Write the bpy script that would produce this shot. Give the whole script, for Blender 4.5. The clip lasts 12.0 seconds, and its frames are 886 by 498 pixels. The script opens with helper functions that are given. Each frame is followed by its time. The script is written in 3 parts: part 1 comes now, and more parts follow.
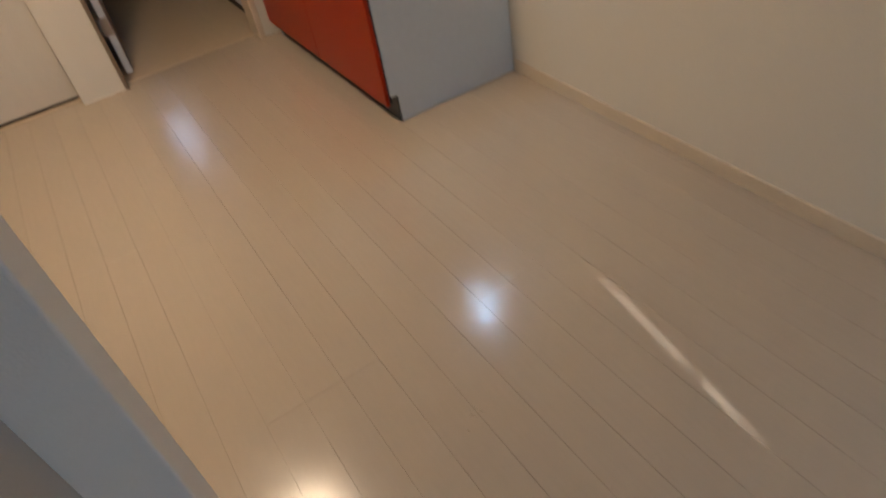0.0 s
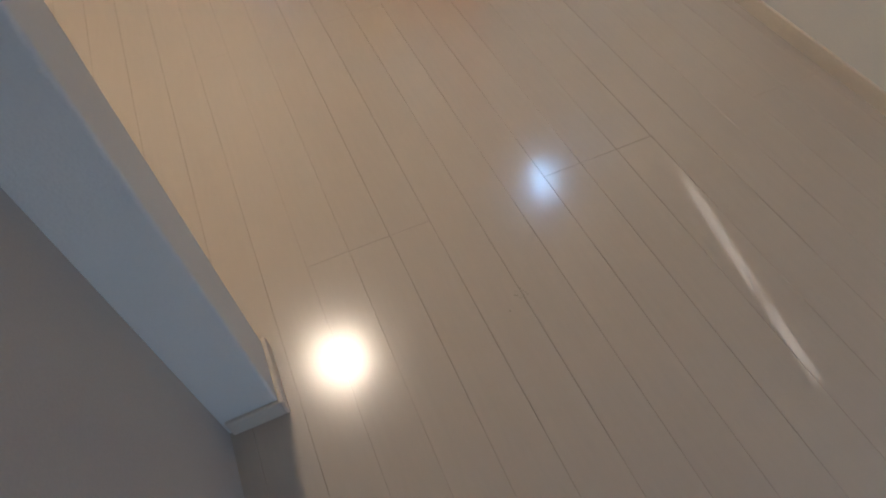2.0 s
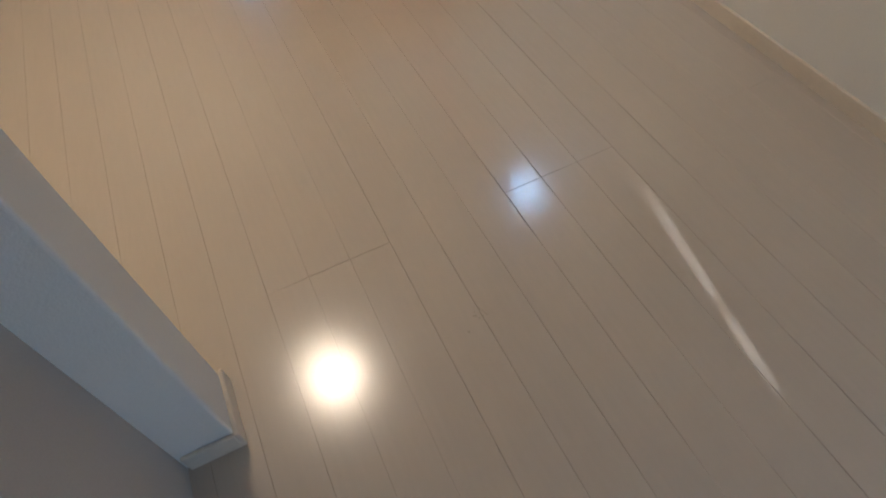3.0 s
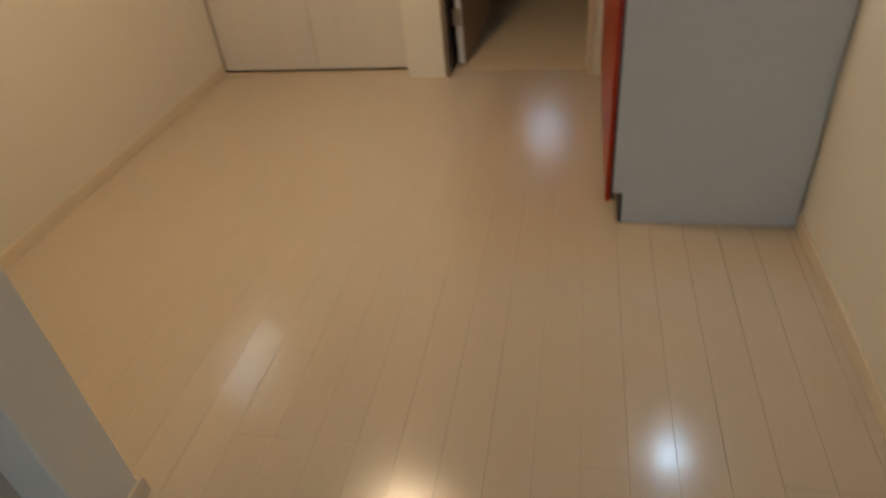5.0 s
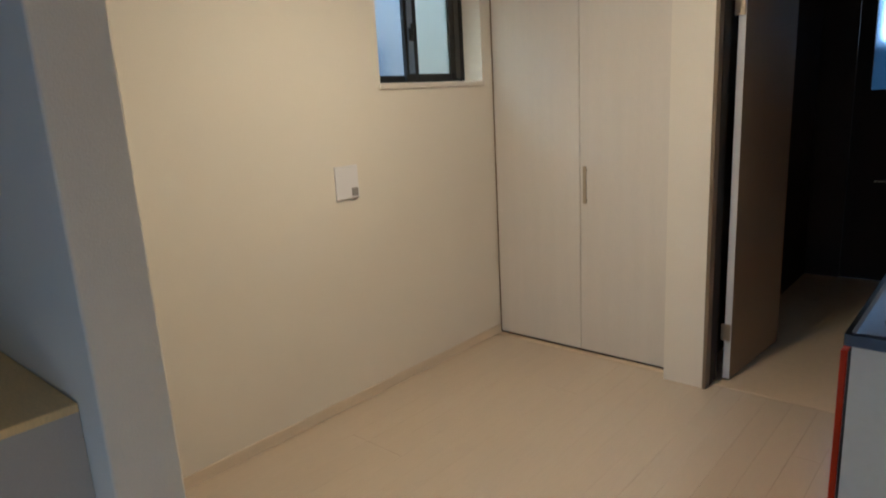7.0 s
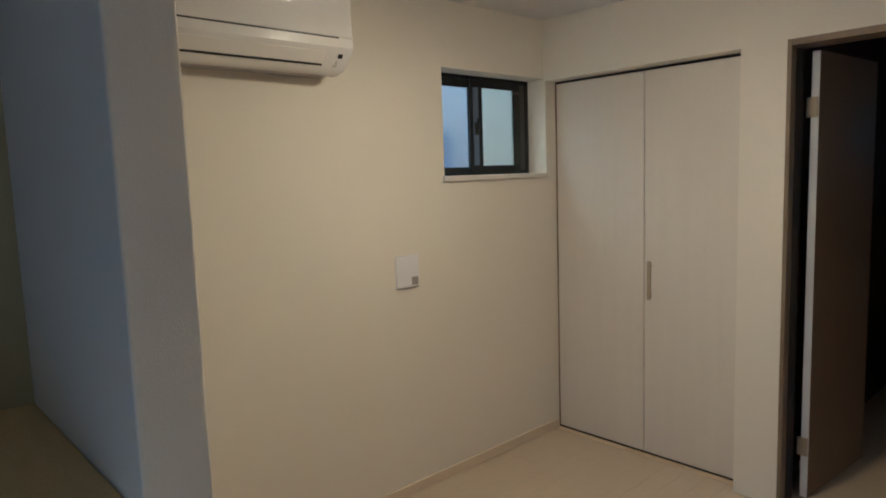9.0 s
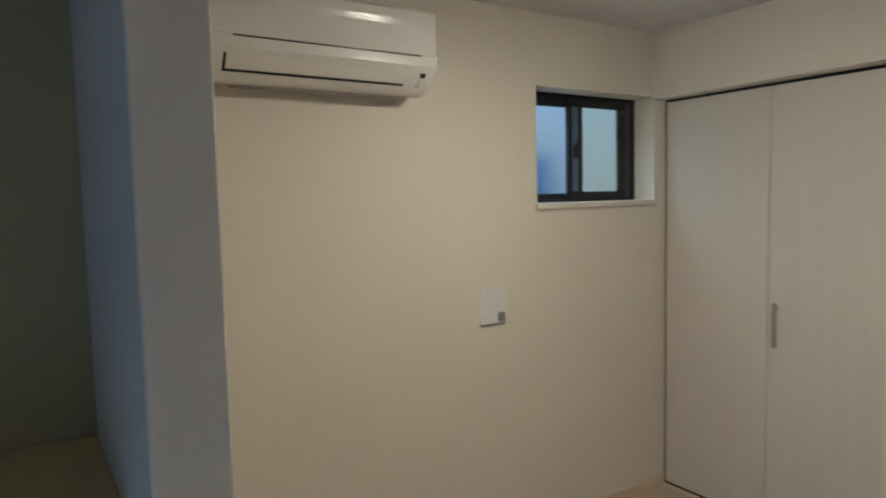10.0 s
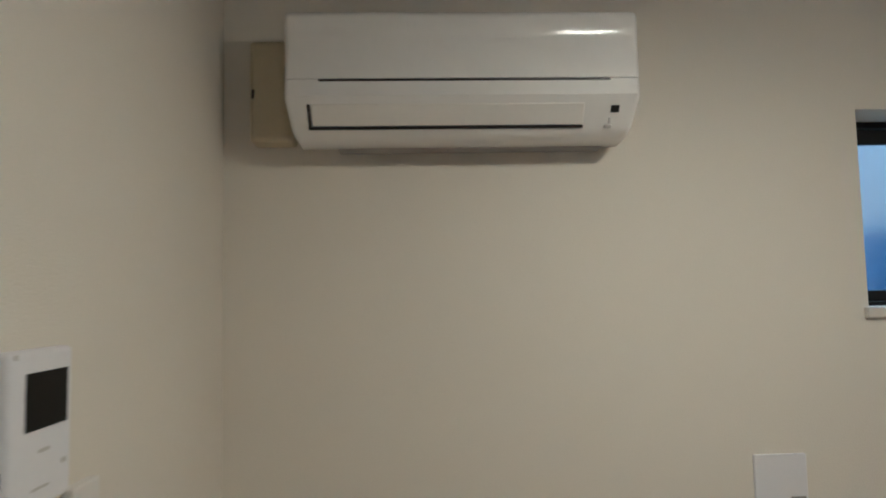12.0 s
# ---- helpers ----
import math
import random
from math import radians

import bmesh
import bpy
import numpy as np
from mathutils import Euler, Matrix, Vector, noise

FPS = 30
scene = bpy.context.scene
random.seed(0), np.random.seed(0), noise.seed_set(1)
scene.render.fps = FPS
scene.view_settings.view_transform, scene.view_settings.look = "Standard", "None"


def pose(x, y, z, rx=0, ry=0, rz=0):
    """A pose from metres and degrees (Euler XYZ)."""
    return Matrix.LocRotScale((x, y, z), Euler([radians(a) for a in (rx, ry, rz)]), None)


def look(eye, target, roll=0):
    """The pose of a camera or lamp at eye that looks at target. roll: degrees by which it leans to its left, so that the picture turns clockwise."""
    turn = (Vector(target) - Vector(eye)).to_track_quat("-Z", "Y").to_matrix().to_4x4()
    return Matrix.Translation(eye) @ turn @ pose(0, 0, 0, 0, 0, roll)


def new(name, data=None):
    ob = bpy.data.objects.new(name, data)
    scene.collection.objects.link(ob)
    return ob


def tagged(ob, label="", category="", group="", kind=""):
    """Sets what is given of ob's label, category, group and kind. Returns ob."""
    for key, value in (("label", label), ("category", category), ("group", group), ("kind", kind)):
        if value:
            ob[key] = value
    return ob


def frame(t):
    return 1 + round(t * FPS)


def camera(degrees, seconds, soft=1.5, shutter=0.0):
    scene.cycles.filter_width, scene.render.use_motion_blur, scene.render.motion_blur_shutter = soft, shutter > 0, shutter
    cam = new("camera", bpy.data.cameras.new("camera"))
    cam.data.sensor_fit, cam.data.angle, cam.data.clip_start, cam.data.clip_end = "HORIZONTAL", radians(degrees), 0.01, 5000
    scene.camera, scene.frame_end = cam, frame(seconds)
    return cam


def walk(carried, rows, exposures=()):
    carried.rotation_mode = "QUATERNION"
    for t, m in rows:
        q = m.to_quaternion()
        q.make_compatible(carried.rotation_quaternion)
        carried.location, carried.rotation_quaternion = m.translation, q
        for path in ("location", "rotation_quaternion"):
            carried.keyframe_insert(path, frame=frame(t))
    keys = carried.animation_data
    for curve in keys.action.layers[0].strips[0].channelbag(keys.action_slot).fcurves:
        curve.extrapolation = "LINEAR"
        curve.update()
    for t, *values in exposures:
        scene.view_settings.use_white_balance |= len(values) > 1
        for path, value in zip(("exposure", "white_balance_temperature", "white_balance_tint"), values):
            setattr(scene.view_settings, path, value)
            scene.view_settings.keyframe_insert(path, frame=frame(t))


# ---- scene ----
cam = camera(68.6, 12.0, soft=1.9, shutter=0.3)
PATH = [
    (0, (1.173, -3.363, 1.256), (1.821, -2.01, -0.066), -11.2),
    (0.3, (1.141, -3.338, 1.242), (1.78, -1.84, 0.079), -10.3),
    (0.5, (1.138, -3.299, 1.282), (1.683, -1.814, 0.058), -11.5),
    (0.6, (1.13, -3.286, 1.286), (1.644, -1.811, 0.036), -10.0),
    (0.9, (1.145, -3.281, 1.292), (1.331, -1.864, -0.103), -12.5),
    (1, (1.127, -3.251, 1.264), (1.332, -1.838, -0.136), -10.9),
    (1.2, (1.148, -3.259, 1.242), (1.336, -1.882, -0.2), -9.7),
    (1.5, (1.152, -3.264, 1.214), (1.369, -1.988, -0.311), -10.3),
    (2, (1.178, -3.275, 1.197), (1.524, -2.117, -0.396), -8.0),
    (2.5, (1.203, -3.29, 1.191), (1.595, -2.175, -0.422), -9.7),
    (4.3, (1.737, -3.289, 1.233), (1.689, -1.869, -0.176), -13.3),
    (4.5, (1.798, -3.247, 1.228), (1.753, -1.89, -0.241), -10.7),
    (5, (1.923, -3.188, 1.251), (1.532, -1.626, 0.064), -6.4),
    (5.5, (2.079, -3.215, 1.318), (1.183, -1.702, 0.367), -1.9),
    (6, (2.184, -3.137, 1.327), (1.053, -1.688, 0.537), -0.4),
    (6.5, (2.24, -3.094, 1.398), (0.989, -1.654, 0.795), -3.0),
    (7, (2.285, -3.045, 1.419), (0.986, -1.594, 0.969), -3.2),
    (7.5, (2.3, -3.04, 1.498), (0.944, -1.604, 1.19), -1.4),
    (9.5, (2.305, -2.967, 1.517), (0.782, -1.687, 1.315), -1.9),
    (10, (2.182, -2.795, 1.538), (0.512, -1.706, 1.381), -1.3),
    (10.5, (2.086, -2.55, 1.523), (0.193, -1.905, 1.488), -1.6),
    (11, (1.992, -2.352, 1.535), (0.05, -1.882, 1.609), -1.5),
    (11.5, (1.795, -2.225, 1.556), (-0.192, -2.023, 1.662), 0.1),
    (12, (1.613, -2.025, 1.55), (-0.379, -1.934, 1.701), -1.2),
]
EXPOSURES = [(0.0, 1.71, 6250, 11), (1.0, 1.71, 6150, 10), (2.0, 1.74, 5330, 8), (2.7, 1.74, 5350, 7), (4.3, 1.58, 6300, 6), (5.0, 1.58, 6850, 5), (5.8, 1.64, 5850, 4), (6.5, 1.64, 5400, 3), (7.5, 1.52, 5450, 3), (9.5, 1.27, 5200, 1), (10.5, 1.28, 4880, -1), (12.0, 1.2, 4730, 0)]
walk(cam, [(t, look(eye, target, roll)) for t, eye, target, roll in PATH], EXPOSURES)

# ---- light ----
world = bpy.data.worlds.new("sky")
scene.world = world
world.use_nodes = True
SUN_UP, SUN_FROM = 40.0, (-0.157, -0.988)
wn = world.node_tree
sky = wn.nodes.new("ShaderNodeTexSky")
sky.sky_type = "NISHITA"
sky.sun_disc = False
sky.sun_elevation = radians(SUN_UP)
sky.sun_rotation = math.atan2(SUN_FROM[0], SUN_FROM[1])
wn.links.new(sky.outputs[0], wn.nodes["Background"].inputs[0])
wn.nodes["Background"].inputs[1].default_value = 0.12

sun = new("sun", bpy.data.lights.new("sun", "SUN"))
sun.data.energy, sun.data.angle, sun.data.color = 3.4, radians(0.53), (1.0, 0.96, 0.93)
ch = math.cos(radians(SUN_UP))
sun.matrix_world = look((SUN_FROM[0] * ch * 9, SUN_FROM[1] * ch * 9, math.sin(radians(SUN_UP)) * 9), (0, 0, 0))

# daylight in the opening of the south window, behind the walk
day = new("window_daylight", bpy.data.lights.new("window_daylight", "AREA"))
day.data.shape, day.data.size, day.data.size_y = "RECTANGLE", 0.7, 0.95
day.data.energy, day.data.color = 2.3, (0.34, 0.565, 1.0)
day.matrix_world = look((2.12, -4.992, 0.655), (2.12, 0.0, 0.655))

LAMP_GLOW, LAMP_COLOUR = 36.5, (1.0, 0.755, 0.50)
SPOT_GLOW, SPOT_COLOUR = 25.0, (0.5, 0.74, 1.0)

# ---- materials ----


def material(name, colour, rough=0.5, metal=0.0, vary=0.06, scale=6.0, fine=120.0, bump=0.05, stretch=(1, 1, 1), coat=0.0, spec=0.5, per_piece=0.0):
    """Principled surface with variation at two scales in metres and a fine relief."""
    m = bpy.data.materials.new(name)
    m.use_nodes = True
    t = m.node_tree
    b = t.nodes["Principled BSDF"]
    geo = t.nodes.new("ShaderNodeTexCoord")
    mp = t.nodes.new("ShaderNodeMapping")
    mp.inputs["Scale"].default_value = stretch
    t.links.new(geo.outputs["Object"], mp.inputs["Vector"])
    big, small = t.nodes.new("ShaderNodeTexNoise"), t.nodes.new("ShaderNodeTexNoise")
    big.inputs["Scale"].default_value, small.inputs["Scale"].default_value = scale, fine
    big.inputs["Detail"].default_value, small.inputs["Detail"].default_value = 4, 3
    for n in (big, small):
        t.links.new(mp.outputs[0], n.inputs["Vector"])
    add = t.nodes.new("ShaderNodeMath")
    add.operation = "ADD"
    t.links.new(big.outputs["Fac"], add.inputs[0])
    t.links.new(small.outputs["Fac"], add.inputs[1])
    last = add.outputs[0]
    if per_piece:
        info = t.nodes.new("ShaderNodeObjectInfo")
        mul = t.nodes.new("ShaderNodeMath")
        mul.operation = "MULTIPLY_ADD"
        mul.inputs[1].default_value = per_piece
        t.links.new(info.outputs["Random"], mul.inputs[0])
        t.links.new(last, mul.inputs[2])
        last = mul.outputs[0]
    rng = t.nodes.new("ShaderNodeMapRange")
    rng.inputs["From Min"].default_value, rng.inputs["From Max"].default_value = 0.6, 1.4 + per_piece
    rng.inputs["To Min"].default_value, rng.inputs["To Max"].default_value = 1 - vary, 1 + vary
    t.links.new(last, rng.inputs["Value"])
    mix = t.nodes.new("ShaderNodeVectorMath")
    mix.operation = "SCALE"
    mix.inputs[0].default_value = colour
    t.links.new(rng.outputs[0], mix.inputs["Scale"])
    t.links.new(mix.outputs[0], b.inputs["Base Color"])
    rr = t.nodes.new("ShaderNodeMapRange")
    rr.inputs["To Min"].default_value, rr.inputs["To Max"].default_value = max(0.02, rough * 0.85), min(1, rough * 1.15)
    t.links.new(big.outputs["Fac"], rr.inputs["Value"])
    t.links.new(rr.outputs[0], b.inputs["Roughness"])
    b.inputs["Metallic"].default_value = metal
    b.inputs["Coat Weight"].default_value = coat
    b.inputs["Coat Roughness"].default_value = 0.15
    b.inputs["Specular IOR Level"].default_value = spec
    if bump:
        bp = t.nodes.new("ShaderNodeBump")
        bp.inputs["Strength"].default_value, bp.inputs["Distance"].default_value = bump, 0.002
        t.links.new(small.outputs["Fac"], bp.inputs["Height"])
        t.links.new(bp.outputs[0], b.inputs["Normal"])
    return m


def glowing(name, colour, strength):
    m = bpy.data.materials.new(name)
    m.use_nodes = True
    b = m.node_tree.nodes["Principled BSDF"]
    b.inputs["Base Color"].default_value = (*colour, 1)
    b.inputs["Emission Color"].default_value = (*colour, 1)
    b.inputs["Emission Strength"].default_value = strength
    return m


def glass(name, colour, rough, ior=1.1):
    m = bpy.data.materials.new(name)
    m.use_nodes = True
    b = m.node_tree.nodes["Principled BSDF"]
    b.inputs["Base Color"].default_value = (*colour, 1)
    b.inputs["Roughness"].default_value = rough
    b.inputs["Transmission Weight"].default_value = 1.0
    b.inputs["IOR"].default_value = ior
    return m


WALLPAPER = material("wallpaper", (0.75, 0.70, 0.61), 0.75, vary=0.03, scale=1.5, fine=260, bump=0.35)
CEILING = material("ceiling_paper", (0.62, 0.595, 0.57), 0.8, vary=0.03, scale=1.2, fine=200, bump=0.3)
PLANK = material("pale_plank", (0.56, 0.465, 0.355), 0.185, vary=0.03, scale=4, fine=30, bump=0.012, stretch=(3, 0.35, 1), per_piece=0.08, spec=0.66)
JOINT = material("joint_shadow", (0.43, 0.35, 0.265), 0.7, vary=0.1)
# these near-black browns put the hall's dimness into its walls and far door
HALLWALL = material("dim_hall_brown", (0.05, 0.032, 0.020), 0.7, vary=0.12, scale=4, fine=50, spec=0.15)
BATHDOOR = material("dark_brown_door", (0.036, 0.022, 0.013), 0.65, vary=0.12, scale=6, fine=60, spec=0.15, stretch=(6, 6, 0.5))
HALLFLOOR = material("hall_flooring", (0.62, 0.49, 0.335), 0.5, vary=0.05, scale=3, fine=30, bump=0.03)
SKIRTING = material("beige_skirting", (0.69, 0.58, 0.44), 0.45, vary=0.06, scale=4, fine=60, stretch=(1, 1, 4))
CLOSET = material("white_door_face", (0.665, 0.615, 0.55), 0.5, vary=0.035, scale=4, fine=50, bump=0.08, stretch=(5, 5, 0.4))
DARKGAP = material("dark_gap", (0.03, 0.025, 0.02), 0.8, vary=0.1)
RED = material("red_laminate", (0.32, 0.022, 0.003), 0.32, vary=0.03, scale=2, fine=80, bump=0.0, spec=0.2)
PANELWHITE = material("white_panel", (0.55, 0.57, 0.57), 0.45, vary=0.035, scale=3, fine=60, bump=0.03)
# white cooled to put the kitchen light's tint into the colour
PANELCOOL = material("cool_lit_white", (0.74, 0.76, 0.80), 0.3, vary=0.02, scale=3, fine=60, bump=0.0)
STEEL = material("stainless_steel", (0.050, 0.058, 0.074), 0.30, metal=1.0, vary=0.08, scale=8, fine=150, bump=0.06, stretch=(1, 6, 1))
BLACKGLASS = material("black_cooktop", (0.02, 0.02, 0.025), 0.15, vary=0.15)
TAUPE = material("taupe_wood", (0.20, 0.145, 0.095), 0.5, vary=0.12, scale=6, fine=60, bump=0.08, stretch=(6, 6, 0.5))
LEAF = material("brown_wood_leaf", (0.24, 0.17, 0.11), 0.5, vary=0.12, scale=6, fine=60, bump=0.08, stretch=(6, 6, 0.5))
EDGEWHITE = material("pale_door_edge", (0.66, 0.66, 0.66), 0.5, vary=0.06)
WHITE = material("white_plastic", (0.76, 0.73, 0.68), 0.33, vary=0.02, scale=5, fine=90, bump=0.0)
OLDWHITE = material("ivory_plastic", (0.42, 0.355, 0.25), 0.5, vary=0.04, scale=6, fine=90, bump=0.0)
GLOSSWHITE = material("gloss_white_plastic", (0.78, 0.76, 0.73), 0.15, vary=0.015, scale=3, fine=40, bump=0.0)
COOLWHITE = material("cool_white_plastic", (0.77, 0.76, 0.78), 0.4, vary=0.02, bump=0.0)
BLACK = material("black_plastic", (0.012, 0.012, 0.012), 0.4, vary=0.2, bump=0.0)
PIPEIVORY = material("aged_ivory_plastic", (0.54, 0.47, 0.32), 0.45, vary=0.04, bump=0.02)
BRONZE = material("brown_grey_aluminium", (0.055, 0.050, 0.045), 0.4, metal=0.1, vary=0.1, scale=10, fine=90)
STILE = material("blue_grey_aluminium", (0.13, 0.175, 0.26), 0.4, metal=0.2, vary=0.1, scale=10, fine=90)
PALEMARK = material("pale_grey_mark", (0.56, 0.54, 0.52), 0.5, vary=0.1, bump=0.0)
GREYMARK = material("grey_mark", (0.30, 0.28, 0.27), 0.5, vary=0.1, bump=0.0)
SCREEN = material("dark_screen", (0.006, 0.006, 0.005), 0.3, vary=0.1, bump=0.0, spec=0.10)
ALUMINIUM = material("dark_aluminium", (0.013, 0.014, 0.015), 0.45, metal=0.0, vary=0.12, scale=10, fine=90, spec=0.25)
BRASS = material("dull_brass", (0.40, 0.33, 0.24), 0.4, metal=0.6, vary=0.1)
CHROME = material("chrome", (0.75, 0.75, 0.75), 0.12, metal=1.0, vary=0.05)
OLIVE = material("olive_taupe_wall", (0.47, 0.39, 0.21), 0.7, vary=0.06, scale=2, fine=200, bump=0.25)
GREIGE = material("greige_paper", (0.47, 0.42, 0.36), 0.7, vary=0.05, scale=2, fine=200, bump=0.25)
CAPWOOD = material("yellow_wood_cap", (0.78, 0.56, 0.26), 0.45, vary=0.12, scale=5, fine=60, stretch=(1, 4, 1))
FROST = glass("frosted_glass", (0.86, 0.88, 0.77), 0.42)
CLEARISH = glass("blue_frosted_glass", (0.76, 0.87, 1.0), 0.25, 1.28)
NEIGHBOUR = material("neighbour_wall", (0.62, 0.58, 0.50), 0.8, vary=0.12, scale=0.8, fine=20)
LAMPGLOW = glowing("warm_diffuser", LAMP_COLOUR, LAMP_GLOW)
SPOTGLOW = glowing("cool_diffuser", SPOT_COLOUR, SPOT_GLOW)
BATHGLOW = glowing("bath_daylight", (0.62, 0.78, 1.0), 1.7)
BATHWALL = material("blue_bath_wall", (0.10, 0.25, 0.45), 0.5, vary=0.08)
SKYGLOW = glowing("pale_sky", (0.90, 0.95, 1.0), 3.6)
# sky glow raised overhead, above the roofs, to brighten the window's floor reflection
_t = SKYGLOW.node_tree
_geo, _sep, _up = _t.nodes.new("ShaderNodeNewGeometry"), _t.nodes.new("ShaderNodeSeparateXYZ"), _t.nodes.new("ShaderNodeMapRange")
_t.links.new(_geo.outputs["Position"], _sep.inputs[0])
_t.links.new(_sep.outputs["Z"], _up.inputs["Value"])
for _key, _v in (("From Min", 6.1), ("From Max", 7.3), ("To Min", 1.6), ("To Max", 13.0)):
    _up.inputs[_key].default_value = _v
_t.links.new(_up.outputs[0], _t.nodes["Principled BSDF"].inputs["Emission Strength"])
BLUEHOUSE = material("blue_grey_siding", (0.07, 0.15, 0.27), 0.7, vary=0.10, scale=1.2, fine=25, stretch=(1, 1, 6))

# ---- building helpers ----


def add_box(bm, x0, y0, z0, x1, y1, z1, bevel=0.0, segments=2):
    got = bmesh.ops.create_cube(bm, size=1.0)
    vs = got["verts"]
    for v in vs:
        v.co = Vector(((x0 + x1) / 2 + v.co.x * (x1 - x0), (y0 + y1) / 2 + v.co.y * (y1 - y0), (z0 + z1) / 2 + v.co.z * (z1 - z0)))
    if bevel:
        es = list({e for v in vs for e in v.link_edges})
        bmesh.ops.bevel(bm, geom=es, offset=bevel, segments=segments, affect="EDGES", profile=0.5)


def box(x0, y0, z0, x1, y1, z1, bevel=0.0, segments=2):
    bm = bmesh.new()
    add_box(bm, x0, y0, z0, x1, y1, z1, bevel, segments)
    return bm


def part(name, bm, mat, parent=None, label="", smooth=False):
    me = bpy.data.meshes.new(name)
    if smooth:
        for f in bm.faces:
            f.smooth = True
    bm.to_mesh(me)
    bm.free()
    me.materials.append(mat)
    ob = new(name, me)
    ob.parent = parent
    if label:
        tagged(ob, label)
    return ob


def thing(name, at, label, category, group="", kind=""):
    ob = new(name)
    ob.location = at
    ob.empty_display_size = 0.05
    return tagged(ob, label, category, group, kind)


def under(parent, name, bm, mat, label="", smooth=False):
    """A part whose mesh is given in world metres, under a thing that stands at its own base."""
    base, p = Vector((0, 0, 0)), parent
    while p is not None:
        base += p.location
        p = p.parent
    bmesh.ops.translate(bm, verts=bm.verts, vec=-base)
    return part(name, bm, mat, parent, label, smooth)


def wall(name, axis, at, thick, u0, u1, z0, z1, holes=(), label="", mat=None):
    """A wall on the plane axis = at, with its thickness beyond it, from u0 to u1; holes: (u0, u1, z0, z1)."""
    us = sorted({u0, u1, *[h[0] for h in holes], *[h[1] for h in holes]})
    zs = sorted({z0, z1, *[h[2] for h in holes], *[h[3] for h in holes]})
    us, zs = [u for u in us if u0 <= u <= u1], [z for z in zs if z0 <= z <= z1]
    bm = bmesh.new()
    a, b = sorted((at, at + thick))
    for i in range(len(us) - 1):
        for j in range(len(zs) - 1):
            cu, cz = (us[i] + us[i + 1]) / 2, (zs[j] + zs[j + 1]) / 2
            if any(h[0] < cu < h[1] and h[2] < cz < h[3] for h in holes):
                continue
            if axis == "x":
                add_box(bm, a, us[i], zs[j], b, us[i + 1], zs[j + 1])
            else:
                add_box(bm, us[i], a, zs[j], us[i + 1], b, zs[j + 1])
    bmesh.ops.remove_doubles(bm, verts=bm.verts, dist=0.0001)
    seen = {}
    for f in bm.faces:
        seen.setdefault(tuple(round(c, 4) for c in f.calc_center_median()), []).append(f)
    bmesh.ops.delete(bm, geom=[f for fs in seen.values() if len(fs) > 1 for f in fs], context="FACES")
    return tagged(part(name, bm, mat or WALLPAPER), label, "wall", kind="structure")


def tube(points, radius, sides=10):
    """A round bar along a polyline."""
    bm = bmesh.new()
    rings = []
    for i, p in enumerate(points):
        p = Vector(p)
        a, b = Vector(points[max(i - 1, 0)]), Vector(points[min(i + 1, len(points) - 1)])
        d = (b - a).normalized()
        s = d.cross(Vector((0, 0, 1)) if abs(d.z) < 0.9 else Vector((1, 0, 0))).normalized()
        u = s.cross(d)
        rings.append([bm.verts.new(p + radius * (math.cos(2 * math.pi * k / sides) * s + math.sin(2 * math.pi * k / sides) * u)) for k in range(sides)])
    for r, q in zip(rings, rings[1:]):
        for k in range(sides):
            bm.faces.new((r[k], r[(k + 1) % sides], q[(k + 1) % sides], q[k]))
    bm.faces.new(rings[0][::-1])
    bm.faces.new(rings[-1])
    bmesh.ops.recalc_face_normals(bm, faces=bm.faces)
    return bm


def extrude_profile(profile, y0, y1, bevel=0.0):
    """A solid whose section in x and z is the given outline, from y0 to y1."""
    bm = bmesh.new()
    a = [bm.verts.new((x, y0, z)) for x, z in profile]
    b = [bm.verts.new((x, y1, z)) for x, z in profile]
    n = len(profile)
    for k in range(n):
        bm.faces.new((a[k], a[(k + 1) % n], b[(k + 1) % n], b[k]))
    ends = [bm.faces.new(a[::-1]), bm.faces.new(b)]
    bmesh.ops.recalc_face_normals(bm, faces=bm.faces)
    if bevel:
        es = list({e for f in ends for e in f.edges})
        bmesh.ops.bevel(bm, geom=es, offset=bevel, segments=2, affect="EDGES")
    return bm


# ---- the room ----
W, NORTH, SOUTH, H = 2.61, -0.10, -5.0, 2.33
PART_N, PART_S, PART_E = -2.492, -2.633, 0.998

WIN = (-0.868, -0.086, 1.505, 2.019)
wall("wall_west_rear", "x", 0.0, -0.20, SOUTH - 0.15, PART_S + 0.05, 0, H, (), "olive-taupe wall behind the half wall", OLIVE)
wall("wall_west", "x", 0.0, -0.20, PART_S + 0.05, 0.75, 0, H, [WIN], "cream textured wallpaper wall with a small window")
wall("wall_east", "x", W, 0.15, SOUTH - 0.15, 2.5, 0, H, (), "cream textured wallpaper wall behind the kitchen")
DOOR = (1.280, 1.975, 0.0, 2.0)
wall("wall_north", "y", NORTH, 0.10, 0.0, W, 0, H, [(0.0, 1.075, 0.0, 2.008), DOOR], "cream wallpaper wall with closet and doorway openings")
# slits added in the unseen south wall to shape the sun streak on the floor
SLIT = [(1.6385, 1.6437, 1.685, 1.72), (1.638, 1.6443, 1.72, 1.850), (1.638, 1.6443, 1.868, 2.10), (1.6385, 1.6439, 2.10, 2.165), (1.6385, 1.6439, 2.20, 2.245)]
wall("wall_south", "y", SOUTH, -0.02, 0.0, W, 0, H, SLIT + [(1.77, 2.47, 0.18, 1.13)], "unseen cream wallpaper wall with a window and slits added for a sun streak")
tagged(part("wall_partition", box(-0.01, PART_S, -0.02, PART_E, PART_N, H + 0.02, 0.006, 3), WALLPAPER), "short cream wallpaper partition wall", "wall", kind="structure")
